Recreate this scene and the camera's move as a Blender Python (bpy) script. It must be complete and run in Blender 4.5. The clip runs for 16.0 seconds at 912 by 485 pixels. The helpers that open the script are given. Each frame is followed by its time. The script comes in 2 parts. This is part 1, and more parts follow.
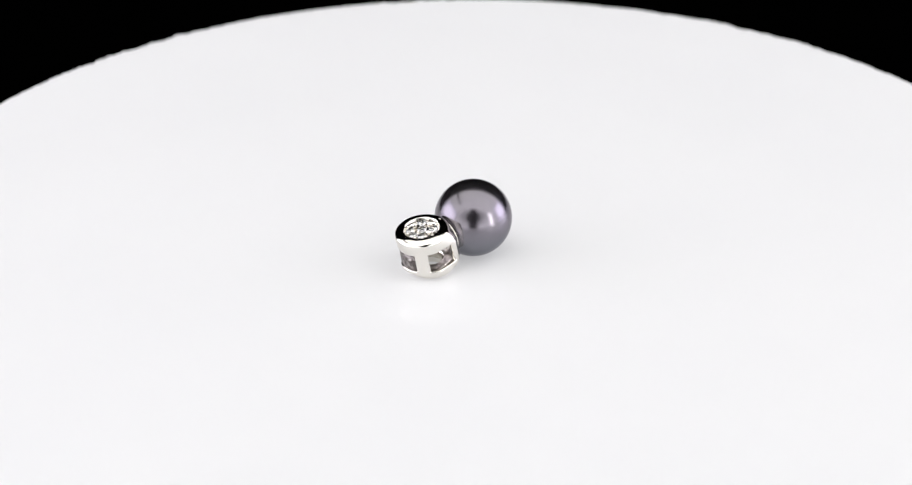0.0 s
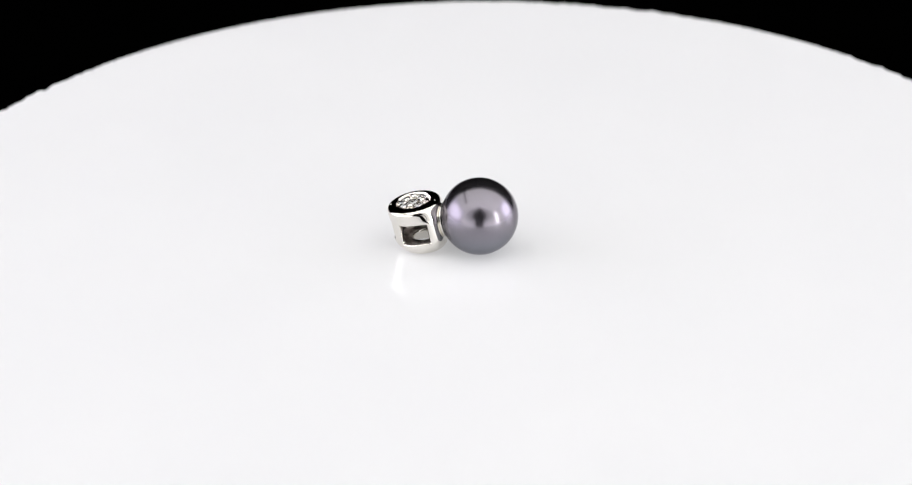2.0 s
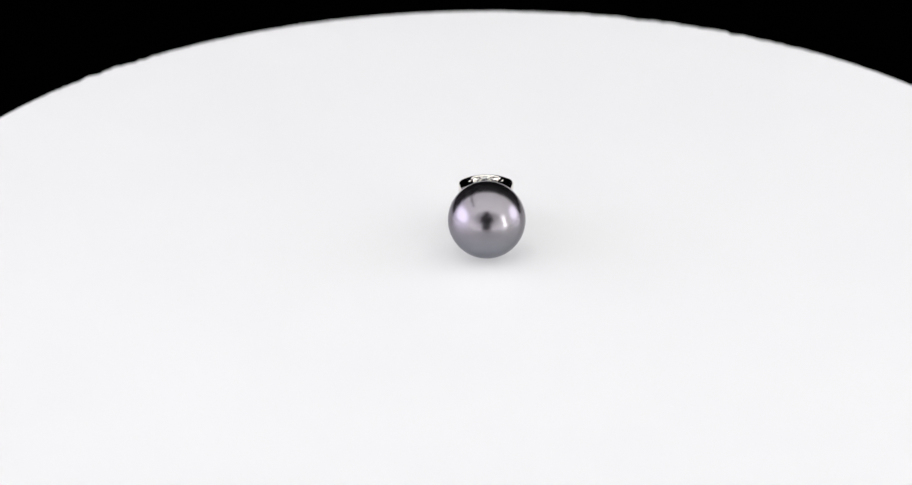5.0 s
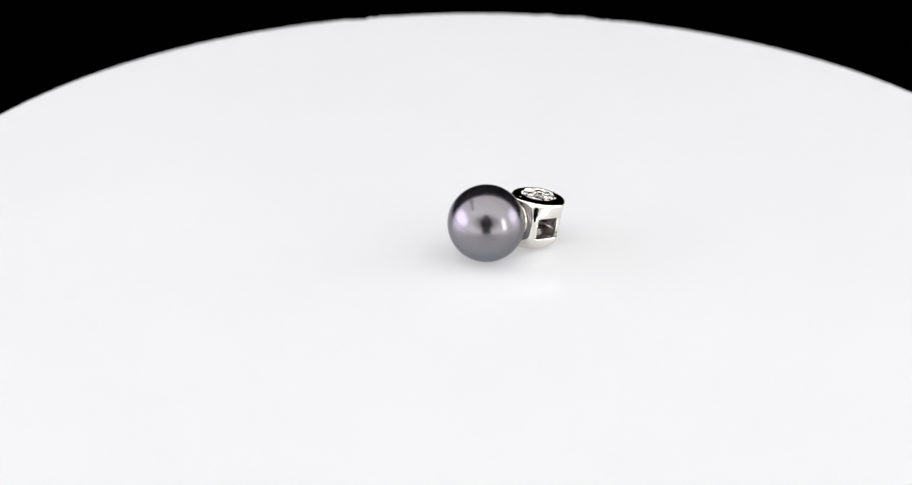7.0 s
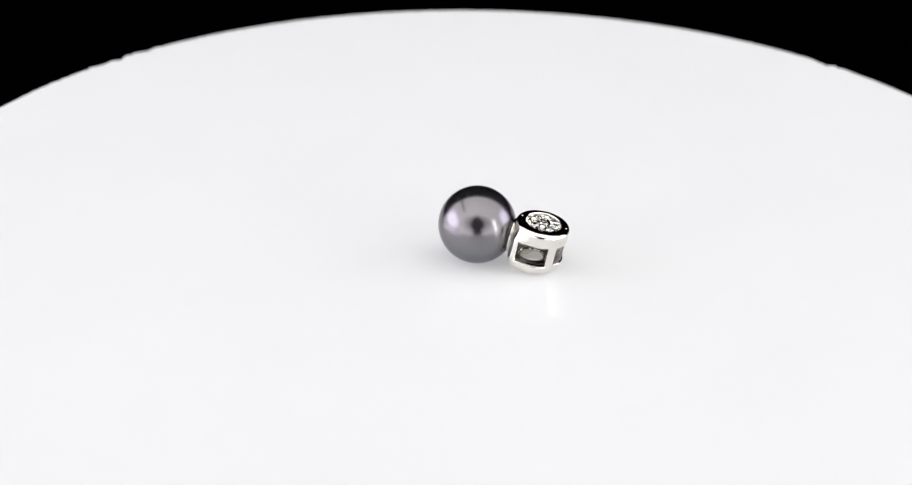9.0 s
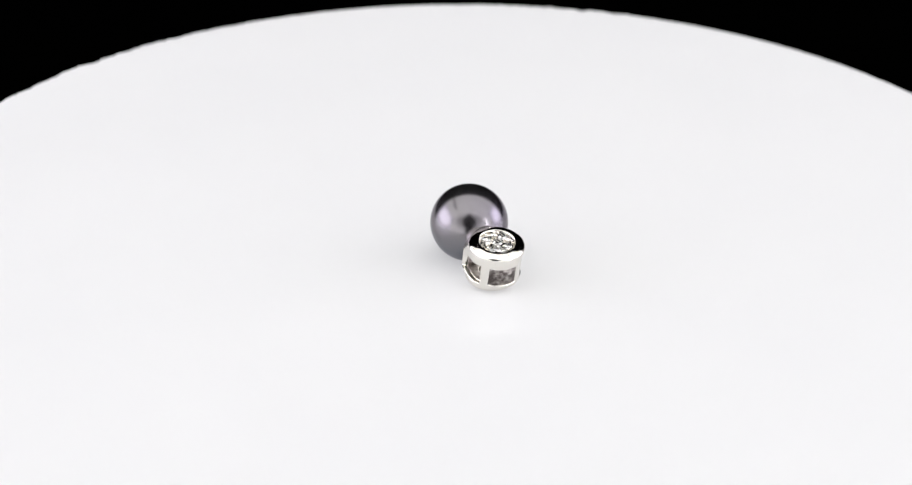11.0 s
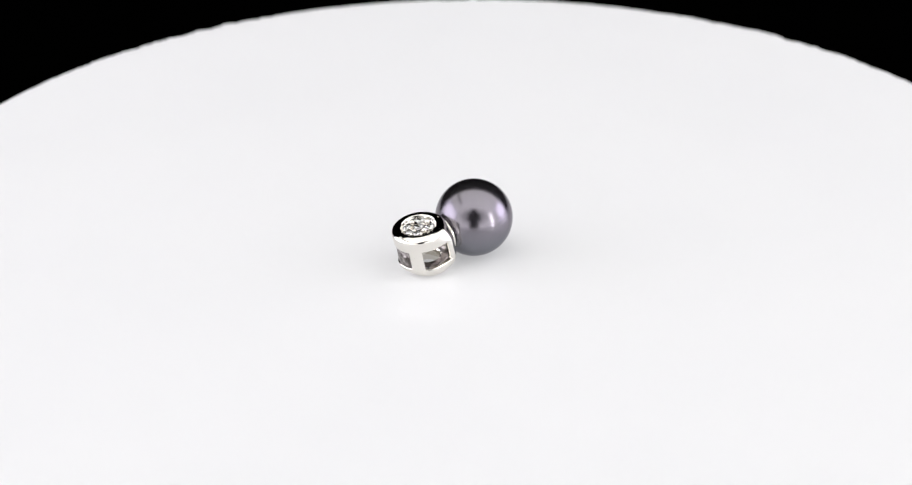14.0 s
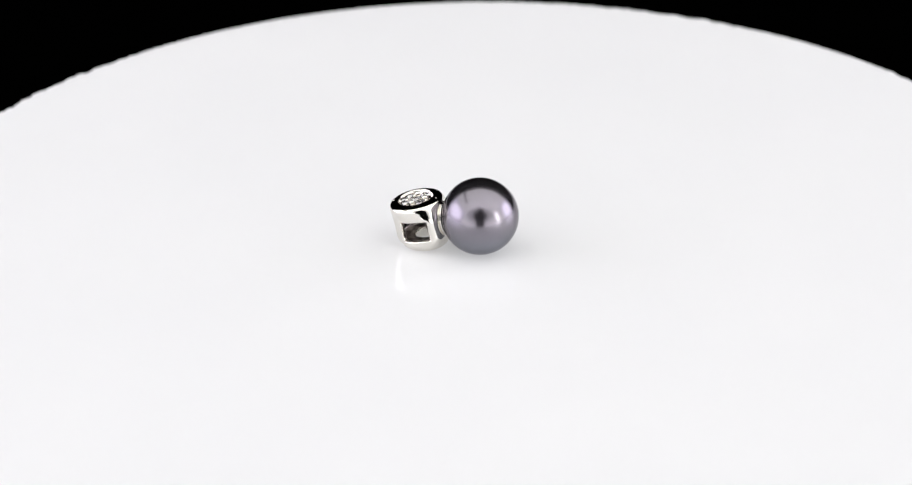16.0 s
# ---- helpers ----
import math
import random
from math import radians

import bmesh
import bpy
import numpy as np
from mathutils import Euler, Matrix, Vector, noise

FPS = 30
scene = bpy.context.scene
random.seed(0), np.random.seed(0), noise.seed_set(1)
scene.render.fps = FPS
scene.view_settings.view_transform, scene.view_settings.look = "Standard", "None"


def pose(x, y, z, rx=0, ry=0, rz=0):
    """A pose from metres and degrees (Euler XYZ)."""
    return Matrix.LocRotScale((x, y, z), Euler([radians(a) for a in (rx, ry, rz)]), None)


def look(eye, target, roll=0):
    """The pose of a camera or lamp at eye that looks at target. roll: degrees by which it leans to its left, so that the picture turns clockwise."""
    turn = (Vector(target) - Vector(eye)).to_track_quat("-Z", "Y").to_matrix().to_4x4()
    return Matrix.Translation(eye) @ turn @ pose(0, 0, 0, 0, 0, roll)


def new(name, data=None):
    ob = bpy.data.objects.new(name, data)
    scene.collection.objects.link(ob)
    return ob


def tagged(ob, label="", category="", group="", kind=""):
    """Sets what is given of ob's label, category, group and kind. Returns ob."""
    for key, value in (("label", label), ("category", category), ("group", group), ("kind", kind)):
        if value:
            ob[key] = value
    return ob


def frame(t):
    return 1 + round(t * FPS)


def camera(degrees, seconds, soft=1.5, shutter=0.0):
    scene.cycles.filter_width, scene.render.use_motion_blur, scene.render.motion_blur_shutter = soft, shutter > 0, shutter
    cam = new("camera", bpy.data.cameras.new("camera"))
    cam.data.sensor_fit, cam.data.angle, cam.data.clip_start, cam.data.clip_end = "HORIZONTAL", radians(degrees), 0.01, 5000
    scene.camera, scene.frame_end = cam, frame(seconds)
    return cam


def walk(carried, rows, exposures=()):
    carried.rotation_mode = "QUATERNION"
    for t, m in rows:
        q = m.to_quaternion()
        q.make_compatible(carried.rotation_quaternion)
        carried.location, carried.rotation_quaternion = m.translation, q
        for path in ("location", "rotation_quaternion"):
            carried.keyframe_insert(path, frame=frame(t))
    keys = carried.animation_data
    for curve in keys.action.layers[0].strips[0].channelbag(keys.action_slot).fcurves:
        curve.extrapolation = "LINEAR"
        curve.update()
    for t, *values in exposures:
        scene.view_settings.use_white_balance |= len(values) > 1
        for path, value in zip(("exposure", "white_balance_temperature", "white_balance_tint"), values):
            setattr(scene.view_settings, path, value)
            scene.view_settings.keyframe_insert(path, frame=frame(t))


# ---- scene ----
MM = 0.001

# ---- camera: a still long-lens view of a turning display disc ----
cam = camera(16.0, 16.0, 1.2)
STILL = look((0.0, -333.201 * MM, 175.969 * MM), (-2.606 * MM, 0.647 * MM, 1.250 * MM), -0.10)
cam.data.dof.use_dof = True
cam.data.dof.focus_distance = 0.3745
cam.data.dof.aperture_fstop = 30.0
walk(cam, [(0.0, STILL), (16.0, STILL)])

# ---- turn of the disc: clockwise seen from above, one turn in 13.75 s ----
OMEGA = math.degrees(0.45586)
LEAN = pose(0, 0, 0, 0.743, -0.124, 0)  # the disc does not lie quite square on its axis


def turn(t):
    a = radians(2 * OMEGA * t)  # a sideways sway added to fit the camera's view
    return pose((0.160 * math.cos(a) + 0.062 * math.sin(a)) * MM, 0, 0, 0, 0, -OMEGA * t) @ LEAN


# ---- light: a backlit fabric tent in a dark room ----
TENT_GLOW = 1.50
SIDE_GLOW, SIDE_EDGE = 4.0, 1.7
FRONT_GLOW, FRONT_EDGE = 0.45, 1.8
STRIP_GLOW = 8.0
BOARD_FILL_GLOW = 0.348  # emission added to the board itself, to weaken the shadows on it

world = bpy.data.worlds.new("dark_room")
world.use_nodes = True
world.node_tree.nodes["Background"].inputs["Color"].default_value = (0.0, 0.0, 0.0, 1)
world.node_tree.nodes["Background"].inputs["Strength"].default_value = 0.0
scene.world = world
scene.view_settings.exposure = 0.0


# ---- materials ----
def material(name, colour, rough=0.5, metal=0.0, **extra):
    m = bpy.data.materials.new(name)
    m.use_nodes = True
    b = m.node_tree.nodes["Principled BSDF"]
    b.inputs["Base Color"].default_value = (*colour, 1)
    b.inputs["Roughness"].default_value = rough
    b.inputs["Metallic"].default_value = metal
    for key, value in extra.items():
        b.inputs[key.replace("_", " ")].default_value = value
    return m


def noise_node(m, scale, detail=4.0):
    n, l = m.node_tree.nodes, m.node_tree.links
    co = n.new("ShaderNodeTexCoord")
    tex = n.new("ShaderNodeTexNoise")
    tex.inputs["Scale"].default_value = scale
    tex.inputs["Detail"].default_value = detail
    l.new(co.outputs["Object"], tex.inputs["Vector"])
    return tex


def vary_colour(m, scale, a, b, detail=4.0, low=0.35, high=0.65):
    """Base colour between a and b by a noise of that scale."""
    n, l = m.node_tree.nodes, m.node_tree.links
    tex = noise_node(m, scale, detail)
    ramp = n.new("ShaderNodeValToRGB")
    ramp.color_ramp.elements[0].position, ramp.color_ramp.elements[1].position = low, high
    ramp.color_ramp.elements[0].color = (*a, 1)
    ramp.color_ramp.elements[1].color = (*b, 1)
    l.new(tex.outputs["Fac"], ramp.inputs["Fac"])
    l.new(ramp.outputs["Color"], n["Principled BSDF"].inputs["Base Color"])


def vary_rough(m, scale, low, high):
    n, l = m.node_tree.nodes, m.node_tree.links
    tex = noise_node(m, scale)
    rng = n.new("ShaderNodeMapRange")
    rng.inputs["To Min"].default_value, rng.inputs["To Max"].default_value = low, high
    l.new(tex.outputs["Fac"], rng.inputs["Value"])
    l.new(rng.outputs["Result"], n["Principled BSDF"].inputs["Roughness"])


def relief(m, scale, strength, distance):
    n, l = m.node_tree.nodes, m.node_tree.links
    tex = noise_node(m, scale)
    bump = n.new("ShaderNodeBump")
    bump.inputs["Strength"].default_value = strength
    bump.inputs["Distance"].default_value = distance
    l.new(tex.outputs["Fac"], bump.inputs["Height"])
    l.new(bump.outputs["Normal"], n["Principled BSDF"].inputs["Normal"])


def overtone_and_shade(m):
    """Nacre: purple on one side, green-grey on the other, blue-grey towards one pole, in soft patches. The bail's shade
    is put into the colour too.
    """
    n, l = m.node_tree.nodes, m.node_tree.links
    co = n.new("ShaderNodeTexCoord")
    axis = n.new("ShaderNodeSeparateXYZ")
    l.new(co.outputs["Generated"], axis.inputs["Vector"])
    tex = noise_node(m, 190.0, 3.0)
    patch = n.new("ShaderNodeMath")
    patch.operation = "MULTIPLY_ADD"
    patch.inputs[1].default_value = 0.9
    l.new(tex.outputs["Fac"], patch.inputs[0])
    l.new(axis.outputs["Y"], patch.inputs[2])
    ramp = n.new("ShaderNodeValToRGB")
    ramp.color_ramp.elements[0].position, ramp.color_ramp.elements[1].position = 0.50, 1.0
    ramp.color_ramp.elements[0].color = (0.217, 0.202, 0.214, 1)
    ramp.color_ramp.elements[1].color = (0.219, 0.199, 0.232, 1)
    half = n.new("ShaderNodeMath")
    half.operation = "MULTIPLY"
    half.inputs[1].default_value = 0.8
    l.new(patch.outputs["Value"], half.inputs[0])
    l.new(half.outputs["Value"], ramp.inputs["Fac"])
    rng = n.new("ShaderNodeMapRange")
    rng.interpolation_type = "SMOOTHSTEP"
    rng.inputs["From Min"].default_value, rng.inputs["From Max"].default_value = 0.66, 0.12
    rng.inputs["To Max"].default_value = 0.7
    l.new(axis.outputs["Z"], rng.inputs["Value"])
    mix = n.new("ShaderNodeMixRGB")
    mix.inputs["Color2"].default_value = (0.196, 0.222, 0.252, 1)
    l.new(rng.outputs["Result"], mix.inputs["Fac"])
    l.new(ramp.outputs["Color"], mix.inputs["Color1"])
    depth = n.new("ShaderNodeMapRange")  # darker towards the bail: its shade and reflection, put into the colour
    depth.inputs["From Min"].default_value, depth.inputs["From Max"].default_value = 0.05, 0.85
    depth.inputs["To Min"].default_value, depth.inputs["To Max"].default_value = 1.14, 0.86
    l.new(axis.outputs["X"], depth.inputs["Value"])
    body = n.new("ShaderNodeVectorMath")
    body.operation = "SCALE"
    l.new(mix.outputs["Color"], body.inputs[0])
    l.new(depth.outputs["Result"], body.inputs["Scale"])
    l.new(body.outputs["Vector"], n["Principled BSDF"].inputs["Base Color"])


# the board's emission is an added fill; nothing under it gives light
DISC_WHITE = material("white_gloss_board", (0.475, 0.475, 0.475), 0.08, Specular_IOR_Level=0.16, Emission_Color=(0.988, 0.982, 0.995, 1), Emission_Strength=BOARD_FILL_GLOW, Subsurface_Weight=1.0, Subsurface_Scale=0.002, Subsurface_Radius=(1.0, 1.0, 1.0))
vary_colour(DISC_WHITE, 35.0, (0.470, 0.470, 0.472), (0.481, 0.480, 0.480))
vary_rough(DISC_WHITE, 60.0, 0.05, 0.10)
PEARL = material("dark_nacre", (0.24, 0.23, 0.25), 0.22, 0.975, Coat_Weight=0.45, Coat_Roughness=0.05, Coat_IOR=1.55, Specular_Tint=(0.55, 0.53, 0.56, 1.0))
overtone_and_shade(PEARL)
relief(PEARL, 900.0, 0.06, 0.0001)
GOLD = material("polished_white_gold", (0.81, 0.785, 0.735), 0.06, 1.0)
vary_rough(GOLD, 700.0, 0.05, 0.12)
relief(GOLD, 330.0, 0.14, 0.0003)
INNER_GOLD = material("unpolished_white_gold", (0.42, 0.39, 0.37), 0.28, 1.0)
vary_colour(INNER_GOLD, 1100.0, (0.22, 0.185, 0.165), (0.82, 0.78, 0.74), 4.0, 0.38, 0.62)
relief(INNER_GOLD, 1500.0, 0.7, 0.0003)
# mottled brown-grey, set much darker than the polished gold around it
INSET_GOLD = material("rough_cast_white_gold", (0.2, 0.18, 0.17), 0.36, 1.0)
vary_colour(INSET_GOLD, 1500.0, (0.10, 0.085, 0.08), (0.50, 0.47, 0.45), 5.0, 0.42, 0.68)
relief(INSET_GOLD, 2600.0, 0.9, 0.0003)
DIAMOND = material("diamond", (1, 1, 1), 0.0, 0.0, IOR=2.42, Transmission_Weight=1.0)
BLACK_CLOTH = material("black_velvet", (0.0002, 0.0002, 0.0002), 1.0, 0.0, Specular_IOR_Level=0.0)
BLACK_PLASTIC = material("black_plastic", (0.02, 0.02, 0.022), 0.4)
vary_rough(BLACK_PLASTIC, 90.0, 0.3, 0.5)
SEAM = material("grey_tape", (0.06, 0.06, 0.06), 0.8)
ROOM_PAINT = material("dark_paint", (0.02, 0.02, 0.02), 0.9, 0.0, Specular_IOR_Level=0.0)


def glowing(name, glow, tint=(1, 1, 1), edge=None, spread=0.65):
    """Fabric lit from behind: glow at its middle, edge at its border (the lamp behind it lights the middle most, or the slit least)."""
    m = material(name, (0.35, 0.35, 0.35), 0.9, 0.0, Specular_IOR_Level=0.0)
    n, l = m.node_tree.nodes, m.node_tree.links
    b = n["Principled BSDF"]
    b.inputs["Emission Color"].default_value = (*tint, 1)
    b.inputs["Emission Strength"].default_value = glow
    if edge is not None:
        co = n.new("ShaderNodeTexCoord")
        mp = n.new("ShaderNodeMapping")
        mp.inputs["Location"].default_value = (-1, -1, -1)
        mp.inputs["Scale"].default_value = (2, 2, 2)
        gr = n.new("ShaderNodeTexGradient")
        gr.gradient_type = "SPHERICAL"
        rng = n.new("ShaderNodeMapRange")
        rng.interpolation_type = "SMOOTHSTEP"
        rng.inputs["From Max"].default_value = spread
        rng.inputs["To Min"].default_value, rng.inputs["To Max"].default_value = edge, glow
        flat = n.new("ShaderNodeVectorMath")
        flat.operation = "MULTIPLY"
        flat.inputs[1].default_value = (1, 0, 1)
        l.new(co.outputs["Generated"], mp.inputs["Vector"])
        l.new(mp.outputs["Vector"], flat.inputs[0])
        l.new(flat.outputs["Vector"], gr.inputs["Vector"])
        l.new(gr.outputs["Fac"], rng.inputs["Value"])
        l.new(rng.outputs["Result"], b.inputs["Emission Strength"])
    return m


TENT_CLOTH = glowing("backlit_tent_fabric", TENT_GLOW, (0.985, 0.985, 0.975))
FRONT_CLOTH = glowing("backlit_front_fabric", FRONT_GLOW, (0.98, 0.98, 0.975), FRONT_EDGE)
SIDE_CLOTH = glowing("softbox_diffuser", SIDE_GLOW, (0.90, 0.87, 1.0), SIDE_EDGE, 0.45)
STRIP_CLOTH = glowing("strip_light_diffuser", STRIP_GLOW)


# ---- mesh helpers ----
def part(name, bm, mat, parent=None, label="", smooth=True):
    """Links a bmesh as one mesh object under a thing or a part."""
    me = bpy.data.meshes.new(name)
    bmesh.ops.recalc_face_normals(bm, faces=bm.faces)
    bm.to_mesh(me)
    bm.free()
    me.materials.append(mat)
    for p in me.polygons:
        p.use_smooth = smooth
    ob = new(name, me)
    ob.parent = parent
    if label:
        tagged(ob, label)
    return ob


def box(x0, y0, z0, x1, y1, z1, bm=None):
    bm = bm or bmesh.new()
    v = [bm.verts.new((x, y, z)) for z in (z0, z1) for y in (y0, y1) for x in (x0, x1)]
    for f in ((0, 2, 3, 1), (4, 5, 7, 6), (0, 1, 5, 4), (1, 3, 7, 5), (3, 2, 6, 7), (2, 0, 4, 6)):
        bm.faces.new([v[i] for i in f])
    return bm


def put(bm, m):
    bmesh.ops.transform(bm, matrix=m, verts=bm.verts)
    return bm


def lathe(profile, n=64, m=Matrix.Identity(4)):
    """A solid of revolution about z; profile from axis to axis."""
    bm = bmesh.new()
    rings = []
    for r, z in profile:
        if r < 1e-9:
            rings.append([bm.verts.new(m @ Vector((0, 0, z)))])
        else:
            rings.append([bm.verts.new(m @ Vector((r * math.cos(2 * math.pi * i / n), r * math.sin(2 * math.pi * i / n), z))) for i in range(n)])
    for a, b in zip(rings, rings[1:]):
        for i in range(n):
            j = (i + 1) % n
            q = [a[i % len(a)], a[j % len(a)], b[j % len(b)], b[i % len(b)]]
            q = [v for k, v in enumerate(q) if v not in q[:k]]
            if len(q) > 2:
                bm.faces.new(q)
    return bm


def arc(r, z, rho, a0, a1, n=6):
    """Points of a quarter-like arc round (r, z)."""
    return [(r + rho * math.cos(radians(a0 + (a1 - a0) * i / n)), z + rho * math.sin(radians(a0 + (a1 - a0) * i / n))) for i in range(n + 1)]


# ---- the dark room, the table and the tent ----
def room():
    floor = tagged(part("floor", box(-1.6, -1.6, -0.80, 1.6, 1.6, -0.75), ROOM_PAINT, smooth=False), "dark painted floor of the photo room", "floor", kind="structure")
    tagged(part("ceiling", box(-1.6, -1.6, 1.6, 1.6, 1.6, 1.65), ROOM_PAINT, smooth=False), "unlit dark ceiling of the photo room", "ceiling", kind="structure")
    for name, b in (("wall_north", (-1.6, 1.6, -0.75, 1.6, 1.65, 1.6)), ("wall_south", (-1.6, -1.65, -0.75, 1.6, -1.6, 1.6)),
                    ("wall_east", (1.6, -1.6, -0.75, 1.65, 1.6, 1.6)), ("wall_west", (-1.65, -1.6, -0.75, -1.6, 1.6, 1.6))):
        tagged(part(name, box(*b), ROOM_PAINT, smooth=False), "unlit dark wall of the photo room", "wall", kind="structure")


TABLE_Z = -0.034


def table():
    t = tagged(new("table"), "black cloth covered table under the turntable", "table")
    t.location = (0, 0, -0.75)
    h = TABLE_Z + 0.75
    part("tabletop", box(-0.62, -0.62, h - 0.03, 0.62, 0.62, h), BLACK_CLOTH, t, smooth=False)
    for x in (-0.58, 0.58):
        for y in (-0.58, 0.58):
            part("leg", box(x - 0.02, y - 0.02, 0, x + 0.02, y + 0.02, h - 0.03), BLACK_PLASTIC, t, smooth=False)


ARCH = 0.45
TENT_BACK = 0.215
TENT_FRONT = -0.30


def arch_height(x):
    return math.sqrt(max(0.0, ARCH * ARCH - x * x))


def light_tent():
    t = tagged(new("light_tent"), "white fabric light tent glowing from lamps outside", "light tent")
    t.location = (0, 0, TABLE_Z)
    bm = bmesh.new()
    line = [(ARCH, 0.0)] + [(ARCH * math.cos(math.pi * i / 48), ARCH * math.sin(math.pi * i / 48) - TABLE_Z) for i in range(49)] + [(-ARCH, 0.0)]
    grid = []
    for k, (x, z) in enumerate(line):
        s = 1 + 0.003 / ARCH
        grid.append([bm.verts.new(p) for p in ((x, TENT_FRONT, z), (x, TENT_BACK, z), (x * s, TENT_BACK, z * s), (x * s, TENT_FRONT, z * s))])
    for a, b in zip(grid, grid[1:]):
        for i in range(4):
            j = (i + 1) % 4
            bm.faces.new((a[i], a[j], b[j], b[i]))
    bm.faces.new(grid[0]), bm.faces.new(grid[-1])
    part("arch", bm, TENT_CLOTH, t)
    # a tape over a seam of the fabric, near the open end
    bm = bmesh.new()
    r = ARCH - 0.002
    box(-0.017, -0.12, -0.0005, 0.017, TENT_BACK, 0.0005, bm)
    am = radians(126)
    put(bm, Matrix.Translation((r * math.cos(am), 0, r * math.sin(am) - TABLE_Z)) @ pose(0, 0, 0, 0, 90 - 126, 0))
    part("seam_tape", bm, SEAM, t, "grey seam tape", smooth=False)
    # the front wall, with a cross-shaped opening for the lens
    bm = bmesh.new()
    xs = sorted({round(-0.44 + 0.02 * i, 4) for i in range(45)} | {-0.066, 0.066, -0.115, 0.115})
    for x0, x1 in zip(xs, xs[1:]):
        xm = abs(x0 + x1) / 2
        top = min(arch_height(x0), arch_height(x1)) - TABLE_Z
        holes = []
        if xm < 0.066:
            holes = [(0.012, 0.41)]
        elif xm < 0.115:
            holes = [(0.125, 0.285)]
        z = 0.0
        for a, b in holes:
            box(x0, TENT_FRONT - 0.004, z, x1, TENT_FRONT - 0.001, a, bm)
            z = b
        if top > z:
            box(x0, TENT_FRONT - 0.004, z, x1, TENT_FRONT - 0.001, top, bm)
    part("front_curtain", bm, FRONT_CLOTH, t, "white fabric curtain with a slit opening", smooth=False)


def softbox(name, m, w, h, mat, label):
    """A flat light: housing, diffuser and a foot; it faces its own +y."""
    s = tagged(new(name), label, "studio light", "lights in the tent")
    s.matrix_world = m
    part("housing", box(-w / 2 - 0.006, -0.02, 0.0, w / 2 + 0.006, 0.0, h + 0.006), BLACK_PLASTIC, s, smooth=False)
    part("diffuser", box(-w / 2, 0.001, 0.006, w / 2, 0.004, h), mat, s, "glowing white diffuser", smooth=False)
    part("foot", box(-w / 4, -0.05, 0.0, w / 4, -0.021, 0.006), BLACK_PLASTIC, s, smooth=False)
    return s


room()
table()
light_tent()
softbox("softbox", pose(-0.36, -0.035, TABLE_Z, 0, 0, -90), 0.42, 0.27, SIDE_CLOTH, "softbox with a glowing white diffuser beside the turntable")
softbox("softbox", pose(0.37, 0.04, TABLE_Z, 0, 0, 90), 0.26, 0.26, SIDE_CLOTH, "softbox with a glowing white diffuser beside the turntable")
softbox("strip_light", pose(0.345, -0.235, TABLE_Z, 0, 0, 55), 0.045, 0.26, STRIP_CLOTH, "narrow upright strip light inside the tent")

backdrop = tagged(part("backdrop", box(-1.2, 0.75, -0.75, 1.2, 0.752, 1.4), BLACK_CLOTH, smooth=False), "black velvet cloth hung behind the turntable", "backdrop", kind="structure")


# ---- the turntable ----
DISC_R = 72.485 * MM
DISC_X, DISC_Y = -0.510 * MM, 0.242 * MM
DISC_THICK = 5 * MM


# stretches of the rim, in degrees round the disc, where the cut is ragged: middle and half length
RAGGED = ((8, 11), (60, 22), (97, 6), (129, 17), (200, 18), (262, 8), (286, 4))


def rim_radius(a):
    """The hand-cut rim: nearly round, ragged along parts of it."""
    r = 1 + 0.00175 * math.cos(2 * a) - 0.0015 * math.sin(2 * a) + 0.0003 * math.sin(3 * a) + 0.0008 * math.cos(4 * a)
    rag = 0.06
    for mid, half in RAGGED:
        d = abs((math.degrees(a) - mid + 180) % 360 - 180)
        rag = max(rag, min(1.0, 1.3 - d / half))
    c, s = math.cos(a), math.sin(a)
    cut = noise.noise((34 * c, 34 * s, 0.0))
    step = noise.noise((90 * c, 90 * s, 5.0))
    chip = -0.5 * max(0.0, noise.noise((55 * c, 55 * s, 9.0)) - 0.25)
    flat = 0.28 * math.exp(-((math.degrees(a) - 192) / 22) ** 2)
    return DISC_R * r - flat * MM + rag * (0.42 * cut + 0.34 * step + chip) * MM


def display_disc():
    n = 1440
    bm = bmesh.new()
    steps = [(-40, 0.0), (-12, 0.0), (-1.2, 0.0), (-0.35, 0.0), (-0.12, -0.06), (0.0, -0.3), (0.05, -2.5), (0.0, -4.8), (-0.3, -5.0), (-12, -5.0), (-40, -5.0)]
    rings = []
    for d, z in steps:
        ring = []
        for i in range(n):
            a = 2 * math.pi * i / n
            r = rim_radius(a) + d * MM if d > -1 else DISC_R + d * MM
            ring.append(bm.verts.new((DISC_X + r * math.cos(a), DISC_Y + r * math.sin(a), z * MM)))
        rings.append(ring)
    for a, b in zip(rings, rings[1:]):
        for i in range(n):
            bm.faces.new((a[i], a[i - 1], b[i - 1], b[i]))
    bm.faces.new(rings[0])
    bm.faces.new(rings[-1])
    return tagged(part("display_disc", bm, DISC_WHITE), "glossy white round board with a slightly ragged rim, with an added glow", "turntable top")


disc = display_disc()

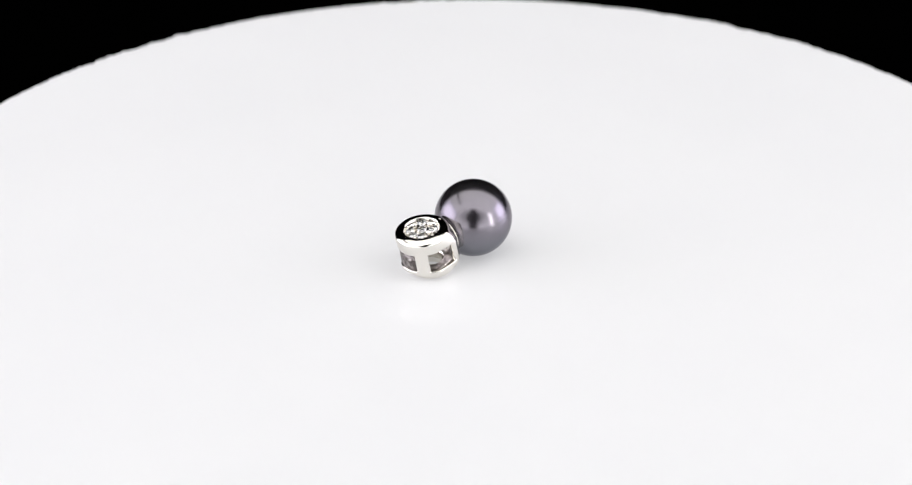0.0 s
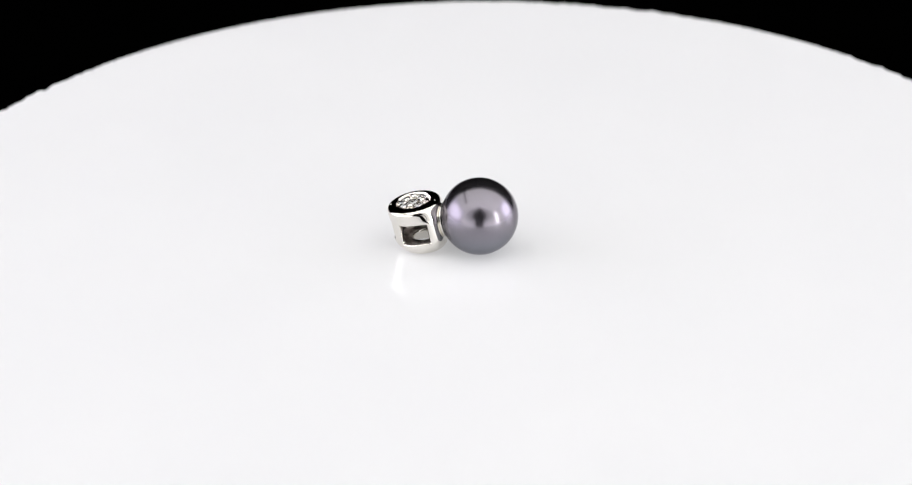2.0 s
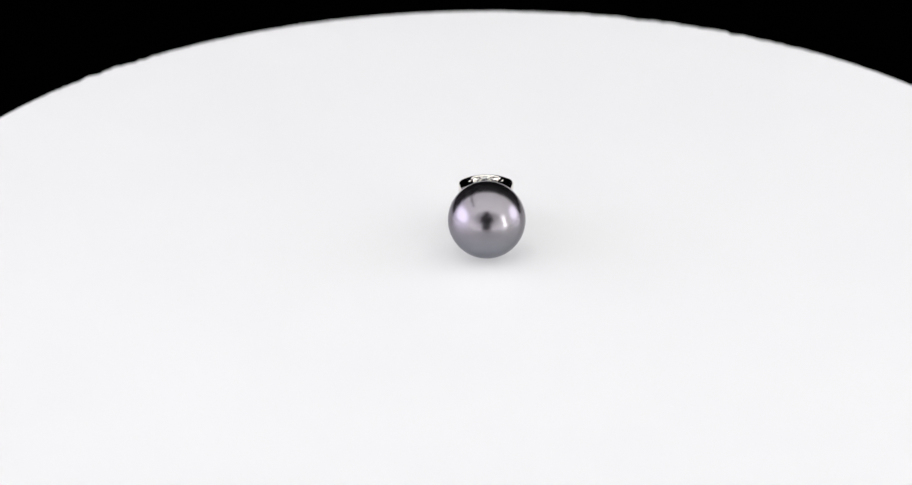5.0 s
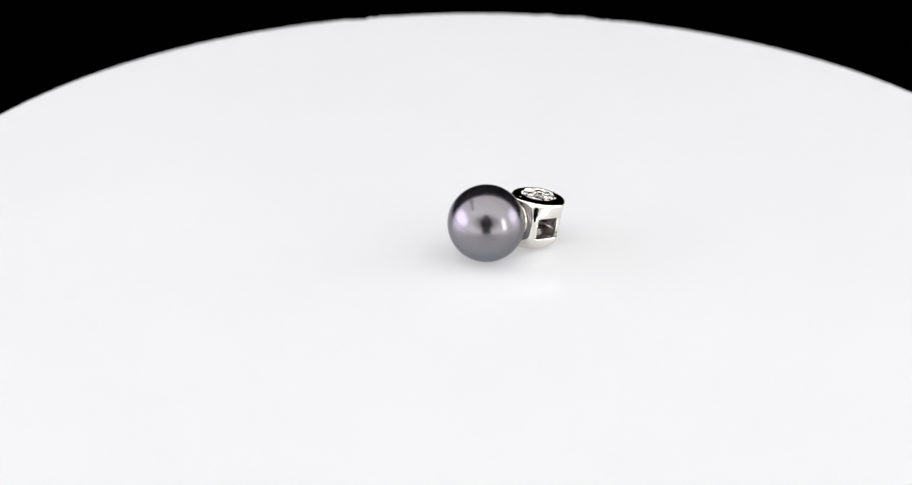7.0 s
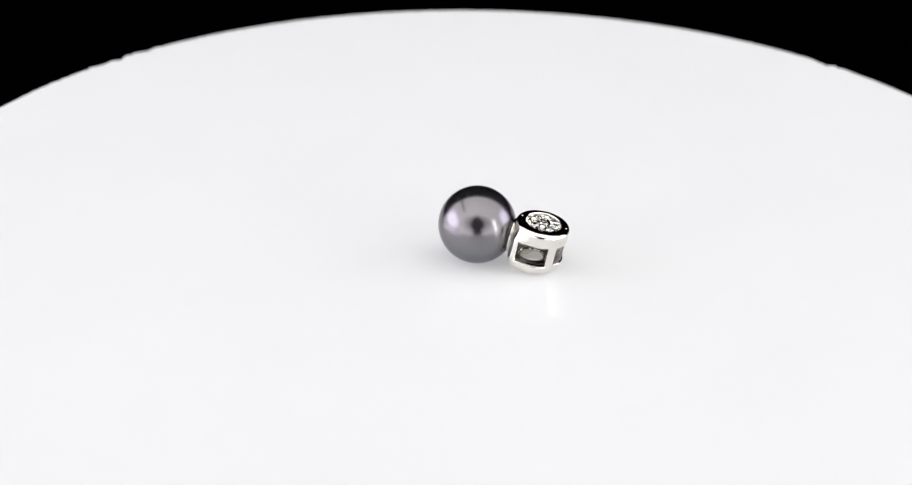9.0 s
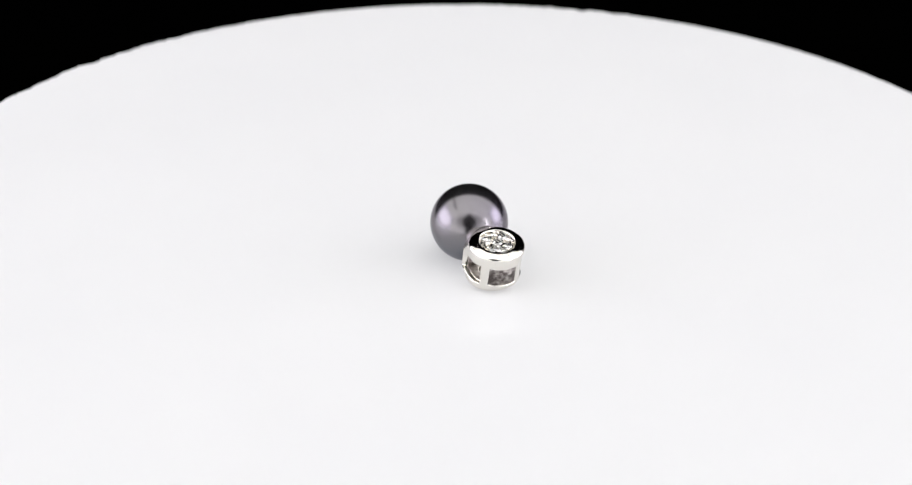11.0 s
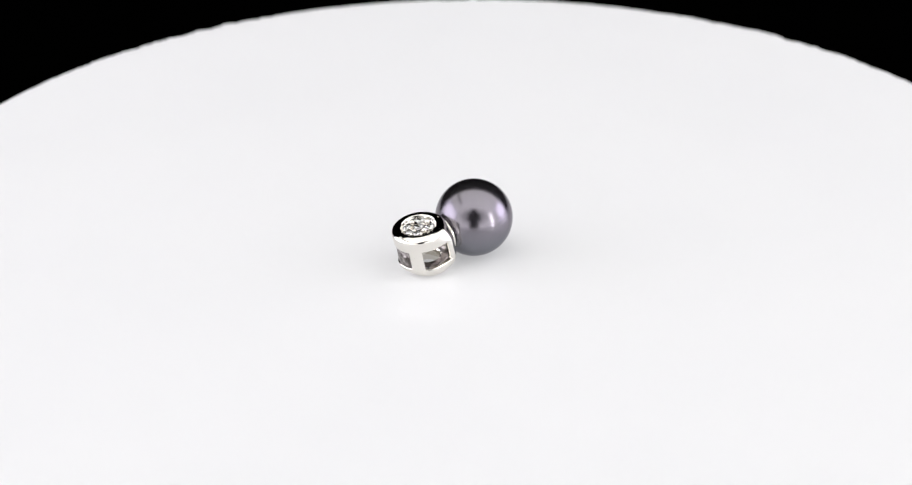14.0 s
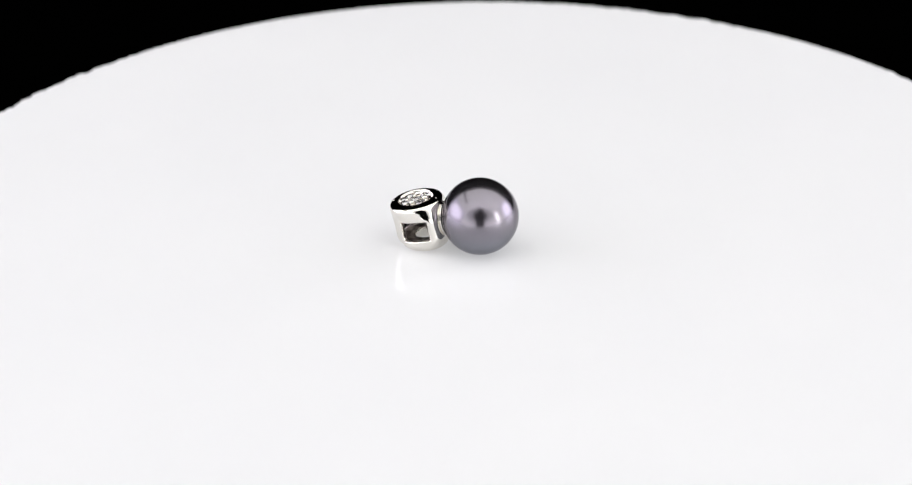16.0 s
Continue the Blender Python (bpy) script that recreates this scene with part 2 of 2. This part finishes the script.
base = tagged(new("turntable_base"), "black plastic turntable base under the white disc", "turntable")
base.location = (0, 0, TABLE_Z)
part("housing", lathe([(0, 0)] + arc(0.056, 0.003, 0.003, -90, 0) + arc(0.056, 0.019, 0.003, 0, 90) + [(0, 0.022)], 96), BLACK_PLASTIC, base)
part("spindle", lathe([(0, 0.0221), (0.03, 0.0221), (0.03, 0.0286), (0, 0.0286)], 64), BLACK_PLASTIC, base)

# ---- the pendant: a dark pearl and a drum-shaped bail set with stones ----
PEARL_R = 4.5 * MM
PEARL_X, PEARL_Y = -0.7607 * MM, 0.7627 * MM
BAIL_DIR = -138.43
PENDANT_DIP = 11.0  # the bail's end lies lower than the pearl's middle
AT_PEARL = pose(0, 0, PEARL_R, 0, PENDANT_DIP, 0)  # pearl's middle, x to the bail, z along the drum


def pearl_mesh():
    bm = bmesh.new()
    bmesh.ops.create_uvsphere(bm, u_segments=240, v_segments=144, radius=PEARL_R)
    pits = [(Vector((-0.86, -0.036, -0.50)).normalized(), 0.05, 0.035), (Vector((-0.87, -0.085, -0.49)).normalized(), 0.035, 0.022)]
    for k in range(7):
        pits.append((Vector((random.uniform(-1, 1), random.uniform(-1, 1), random.uniform(-0.9, 0.6))).normalized(), random.uniform(0.02, 0.035), 0.0012))
    for v in bm.verts:
        d = v.co.normalized()
        s = 1 + 0.0012 * noise.noise(d * 1.7) + 0.0003 * noise.noise(d * 6)
        for p, w, depth in pits:
            q = (d - p).length / w
            if q < 2.5:
                s -= depth * math.exp(-q * q * 2)
        v.co = d * PEARL_R * s
    return bm


R_TOP, R_LOW, R_IN = 3.165, 3.08, 2.5
Z_TOP, Z_LOW = 2.83, -3.06
FOOT = 1.25
FOOT_SLANT = 0.15
WELL_R = 2.05
BAIL_X = 7.42


def drum_mesh():
    """The drum's wall with three windows cut through it, a flat face with a well, and a rounded foot."""
    n = 120
    levels = [0.98, 0.4, -0.2, -0.8, -1.2, -1.45]
    outer = [(0, Z_TOP - 0.5), (WELL_R * 0.5, Z_TOP - 0.5), (WELL_R - 0.16, Z_TOP - 0.5), (WELL_R - 0.06, Z_TOP - 0.16), (WELL_R + 0.02, Z_TOP - 0.03), (WELL_R + 0.08, Z_TOP)]
    outer += [(2.4, Z_TOP - 0.054), (2.66, Z_TOP - 0.115), (2.86, Z_TOP - 0.175), (2.99, Z_TOP - 0.24), (3.08, Z_TOP - 0.325), (3.135, Z_TOP - 0.43), (3.16, Z_TOP - 0.56), (R_TOP, Z_TOP - 0.75)]
    outer += [(R_TOP - 0.03, 1.4)]
    first = len(outer)
    outer += [(R_LOW + 0.01 * (z + 1.45), z) for z in levels]
    outer += arc(R_LOW - FOOT, Z_LOW + FOOT, FOOT, -6, -90, 12) + [(1.66, Z_LOW), (1.52, Z_LOW + 0.14)]
    inner = [(0, 1.55), (R_IN - 0.3, 1.55), (R_IN, 1.3)] + [(R_IN, z) for z in levels]
    floor_from = len(inner)
    inner += [(R_IN - 0.08, -1.54), (2.22, -1.58), (1.52, -1.60), (1.43, -1.66), (1.39, -1.85), (1.36, -2.3), (1.38, -2.7)]

    def is_open(i, k):
        """Whether the cell at angle i under level k is cut away: a lower front window and two side ones."""
        if not 0 <= k < len(levels) - 1:
            return False
        a = (i % n + 0.5) * 360 / n
        a = a - 360 if a > 180 else a
        if -37 < a < 28:
            return k < len(levels) - 2
        return 57 < a < 123 or -126 < a < -57

    bm = bmesh.new()

    def rings_of(profile):
        out = []
        for r, z in profile:
            if r == 0:
                out.append([bm.verts.new((0, 0, z * MM))] * n)
            else:
                out.append([bm.verts.new((r * MM * math.cos(2 * math.pi * i / n), r * MM * math.sin(2 * math.pi * i / n), z * MM)) for i in range(n)])
        return out

    def quad(a, b, c, d, slot=0):
        q = [a, b, c, d]
        q = [v for k, v in enumerate(q) if v not in q[:k]]
        if len(q) > 2:
            bm.faces.new(q).material_index = slot

    ro, ri = rings_of(outer), rings_of(inner)
    for rings, lo in ((ro, first), (ri, 3)):
        for k in range(len(rings) - 1):
            for i in range(n):
                if is_open(i, k - lo):
                    continue
                j = (i + 1) % n
                quad(rings[k][i], rings[k][j], rings[k + 1][j], rings[k + 1][i], int(rings is ri and k <= floor_from + 1))
    for i in range(n):
        j = (i + 1) % n
        for k in range(len(levels) - 1):
            o, u = first + k, 3 + k
            if is_open(i, k) and not is_open(i, k - 1):
                quad(ro[o][i], ro[o][j], ri[u][j], ri[u][i])
            if is_open(i, k) and not is_open(i, k + 1):
                quad(ro[o + 1][i], ro[o + 1][j], ri[u + 1][j], ri[u + 1][i])
            if is_open(i, k) != is_open(j, k):
                quad(ro[o][j], ro[o + 1][j], ri[u + 1][j], ri[u][j])
        quad(ro[-1][i], ro[-1][j], ri[-1][j], ri[-1][i])
    loose = [v for v in bm.verts if not v.link_faces]
    bmesh.ops.delete(bm, geom=loose, context="VERTS")
    for v in bm.verts:  # the hole in the foot sits towards the pearl
        if v.co.z < -1.5 * MM and math.hypot(v.co.x, v.co.y) < 1.75 * MM:
            v.co.x -= (0.55 - 0.50 * min(1.0, max(0.0, (-1.7 - v.co.z / MM) / 1.2))) * MM
    for v in bm.verts:  # under its round face the body has squarer shoulders towards the pearl
        x, y = v.co.x, v.co.y
        r = math.hypot(x, y)
        if x < 0 and r > 2 * MM and v.co.z > -2.3 * MM:
            fade = min(1.0, max(0.0, (2.45 - v.co.z / MM) / 1.5)) * min(1.0, max(0.0, (v.co.z / MM + 2.6) / 0.9))
            square = (abs(x / r) ** 4.5 + abs(y / r) ** 4.5) ** (-1 / 4.5)
            v.co.x, v.co.y = x * (1 + (square - 1) * fade), y * (1 + (square - 1) * fade)
    for v in bm.verts:  # the two pillars beside the front window stand a little back
        a = abs(math.degrees(math.atan2(v.co.y, v.co.x)))
        z = v.co.z / MM
        if -2.6 < z < 1.9 and math.hypot(v.co.x, v.co.y) > 2 * MM:
            k = 1 - 0.07 * math.exp(-((a - 47) / 15) ** 2) * min(1.0, (1.9 - z) / 0.8) * min(1.0, (z + 2.6) / 0.9)
            v.co.x, v.co.y = v.co.x * k, v.co.y * k
    for v in bm.verts:  # the foot's front edge is drawn in
        if v.co.z < -1.45 * MM and v.co.x > 0:
            v.co.x *= 1 - 0.08 * min(1.0, (-1.45 - v.co.z / MM) / 1.2)
    for v in bm.verts:  # slightly oval across the pendant
        v.co.y = v.co.y * 1.025 - 0.05 * MM
    for v in bm.verts:  # the foot is not quite parallel to the face
        if v.co.z < -1.45 * MM:
            v.co.z += FOOT_SLANT * v.co.x * min(1.0, (-1.45 - v.co.z / MM) / 1.0)
    return bm


def diamond_mesh(r):
    """A brilliant of few large facets: table, crown, girdle, pavilion."""
    bm = bmesh.new()
    for rr, z, k, off in ((0.60, 0.32, 8, 0.5), (1.0, 0.04, 8, 0.0), (1.0, -0.04, 8, 0.0)):
        for i in range(k):
            a = 2 * math.pi * (i + off) / k
            bm.verts.new((r * rr * math.cos(a), r * rr * math.sin(a), r * z))
    bm.verts.new((0, 0, -0.80 * r))
    bmesh.ops.convex_hull(bm, input=bm.verts)
    return bm


def inset_mesh():
    """A curved plate that closes the front window a little behind its edge."""
    bm = bmesh.new()
    n = 16
    rows = []
    for i in range(n + 1):
        a = radians(-37.5 + 66.5 * i / n)
        rows.append([bm.verts.new((q * MM * math.cos(a), q * 1.025 * MM * math.sin(a) - 0.05 * MM, z * MM)) for q, z in ((2.93, 1.12), (2.93, -1.34), (2.45, -1.34), (2.45, 1.12))])
    for a, b in zip(rows, rows[1:]):
        for k in range(4):
            bm.faces.new((a[k], a[k - 1], b[k - 1], b[k]))
    bm.faces.new(rows[0])
    bm.faces.new(rows[-1])
    return bm


def collar_mesh():
    """A short waisted collar between drum and pearl; its open end is hollowed to the pearl."""
    lo = 4.60
    prof = [(0, 4.98), (1.5, 4.98), (1.82, 4.95), (1.80, 4.72), (1.80, 4.55), (1.85, 4.42), (1.94, 4.32), (2.00, 4.25), (2.00, 4.18), (1.95, 4.15)]
    prof += [(lo * math.sin(radians(a)), lo * math.cos(radians(a))) for a in (26, 22, 18, 14, 10, 5)] + [(0, lo)]
    return lathe([(r * MM, x * MM) for r, x in prof], 72, pose(0, 0, 0, 0, 90, 0))


def pendant():
    p = tagged(new("pendant"), "dark pearl pendant with white gold drum bail lying on white disc", "pendant")
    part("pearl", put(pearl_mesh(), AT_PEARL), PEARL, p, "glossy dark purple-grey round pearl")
    part("collar", put(collar_mesh(), AT_PEARL), GOLD, p, "polished white gold collar")
    at_bail = AT_PEARL @ pose(BAIL_X * MM, 0, 0)
    bail = part("bail", put(drum_mesh(), at_bail), GOLD, p, "polished white gold drum with windows in its wall")
    bail.data.materials.append(INNER_GOLD)
    bevel = bail.modifiers.new("bevel", "BEVEL")
    bevel.width, bevel.segments, bevel.limit_method, bevel.angle_limit = 0.12 * MM, 2, "ANGLE", radians(50)
    bail.modifiers.new("weighted", "WEIGHTED_NORMAL").keep_sharp = True
    part("inset", put(inset_mesh(), at_bail), INSET_GOLD, bail, "rough unpolished white gold inset")
    z = Z_TOP - 0.17
    for a, r, size, turned in ((0, 0.0, 0.60, 8), (2, 1.38, 0.52, 20), (44, 1.36, 0.50, 51), (-42, 1.37, 0.51, 77), (133, 1.30, 0.58, 5), (-131, 1.31, 0.57, 34)):
        at = at_bail @ pose(0, 0, 0, 0, 0, a) @ pose(r * MM, 0, z * MM, 4 * math.sin(a), -4 if r else 3, turned)
        part("diamond", put(diamond_mesh(size * MM), at), DIAMOND, bail, "clear faceted diamond", smooth=False)
    for a, r, size in ((178, 1.18, 0.33), (88, 1.22, 0.32), (-87, 1.20, 0.33), (23, 0.98, 0.15), (-21, 0.97, 0.15), (65, 1.70, 0.17), (-64, 1.70, 0.17), (23, 1.72, 0.15), (-20, 1.72, 0.15), (155, 1.72, 0.17), (-154, 1.72, 0.17)):
        bm = bmesh.new()
        bmesh.ops.create_uvsphere(bm, u_segments=20, v_segments=12, radius=size * MM)
        part("prong", put(bm, at_bail @ pose(0, 0, 0, 0, 0, a) @ pose(r * MM, 0, (z + 0.10) * MM)), GOLD, bail)
    for a, r in ((176, 2.60), (4, 2.64)):  # two small beads added on the flat of the face to give its glints
        bm = bmesh.new()
        bmesh.ops.create_uvsphere(bm, u_segments=16, v_segments=10, radius=0.12 * MM)
        part("glint_bead", put(bm, at_bail @ pose(0, 0, 0, 0, 0, a) @ pose(r * MM, 0, (Z_TOP - 0.165) * MM)), GOLD, bail)
    return p


jewel = pendant()
LIES = pose(PEARL_X, PEARL_Y, 0, 0, 0, BAIL_DIR)


# ---- what moves ----
def motions():
    times = [0.4 * i for i in range(41)]
    walk(disc, [(t, turn(t)) for t in times])
    walk(jewel, [(t, turn(t) @ LIES) for t in times])


motions()
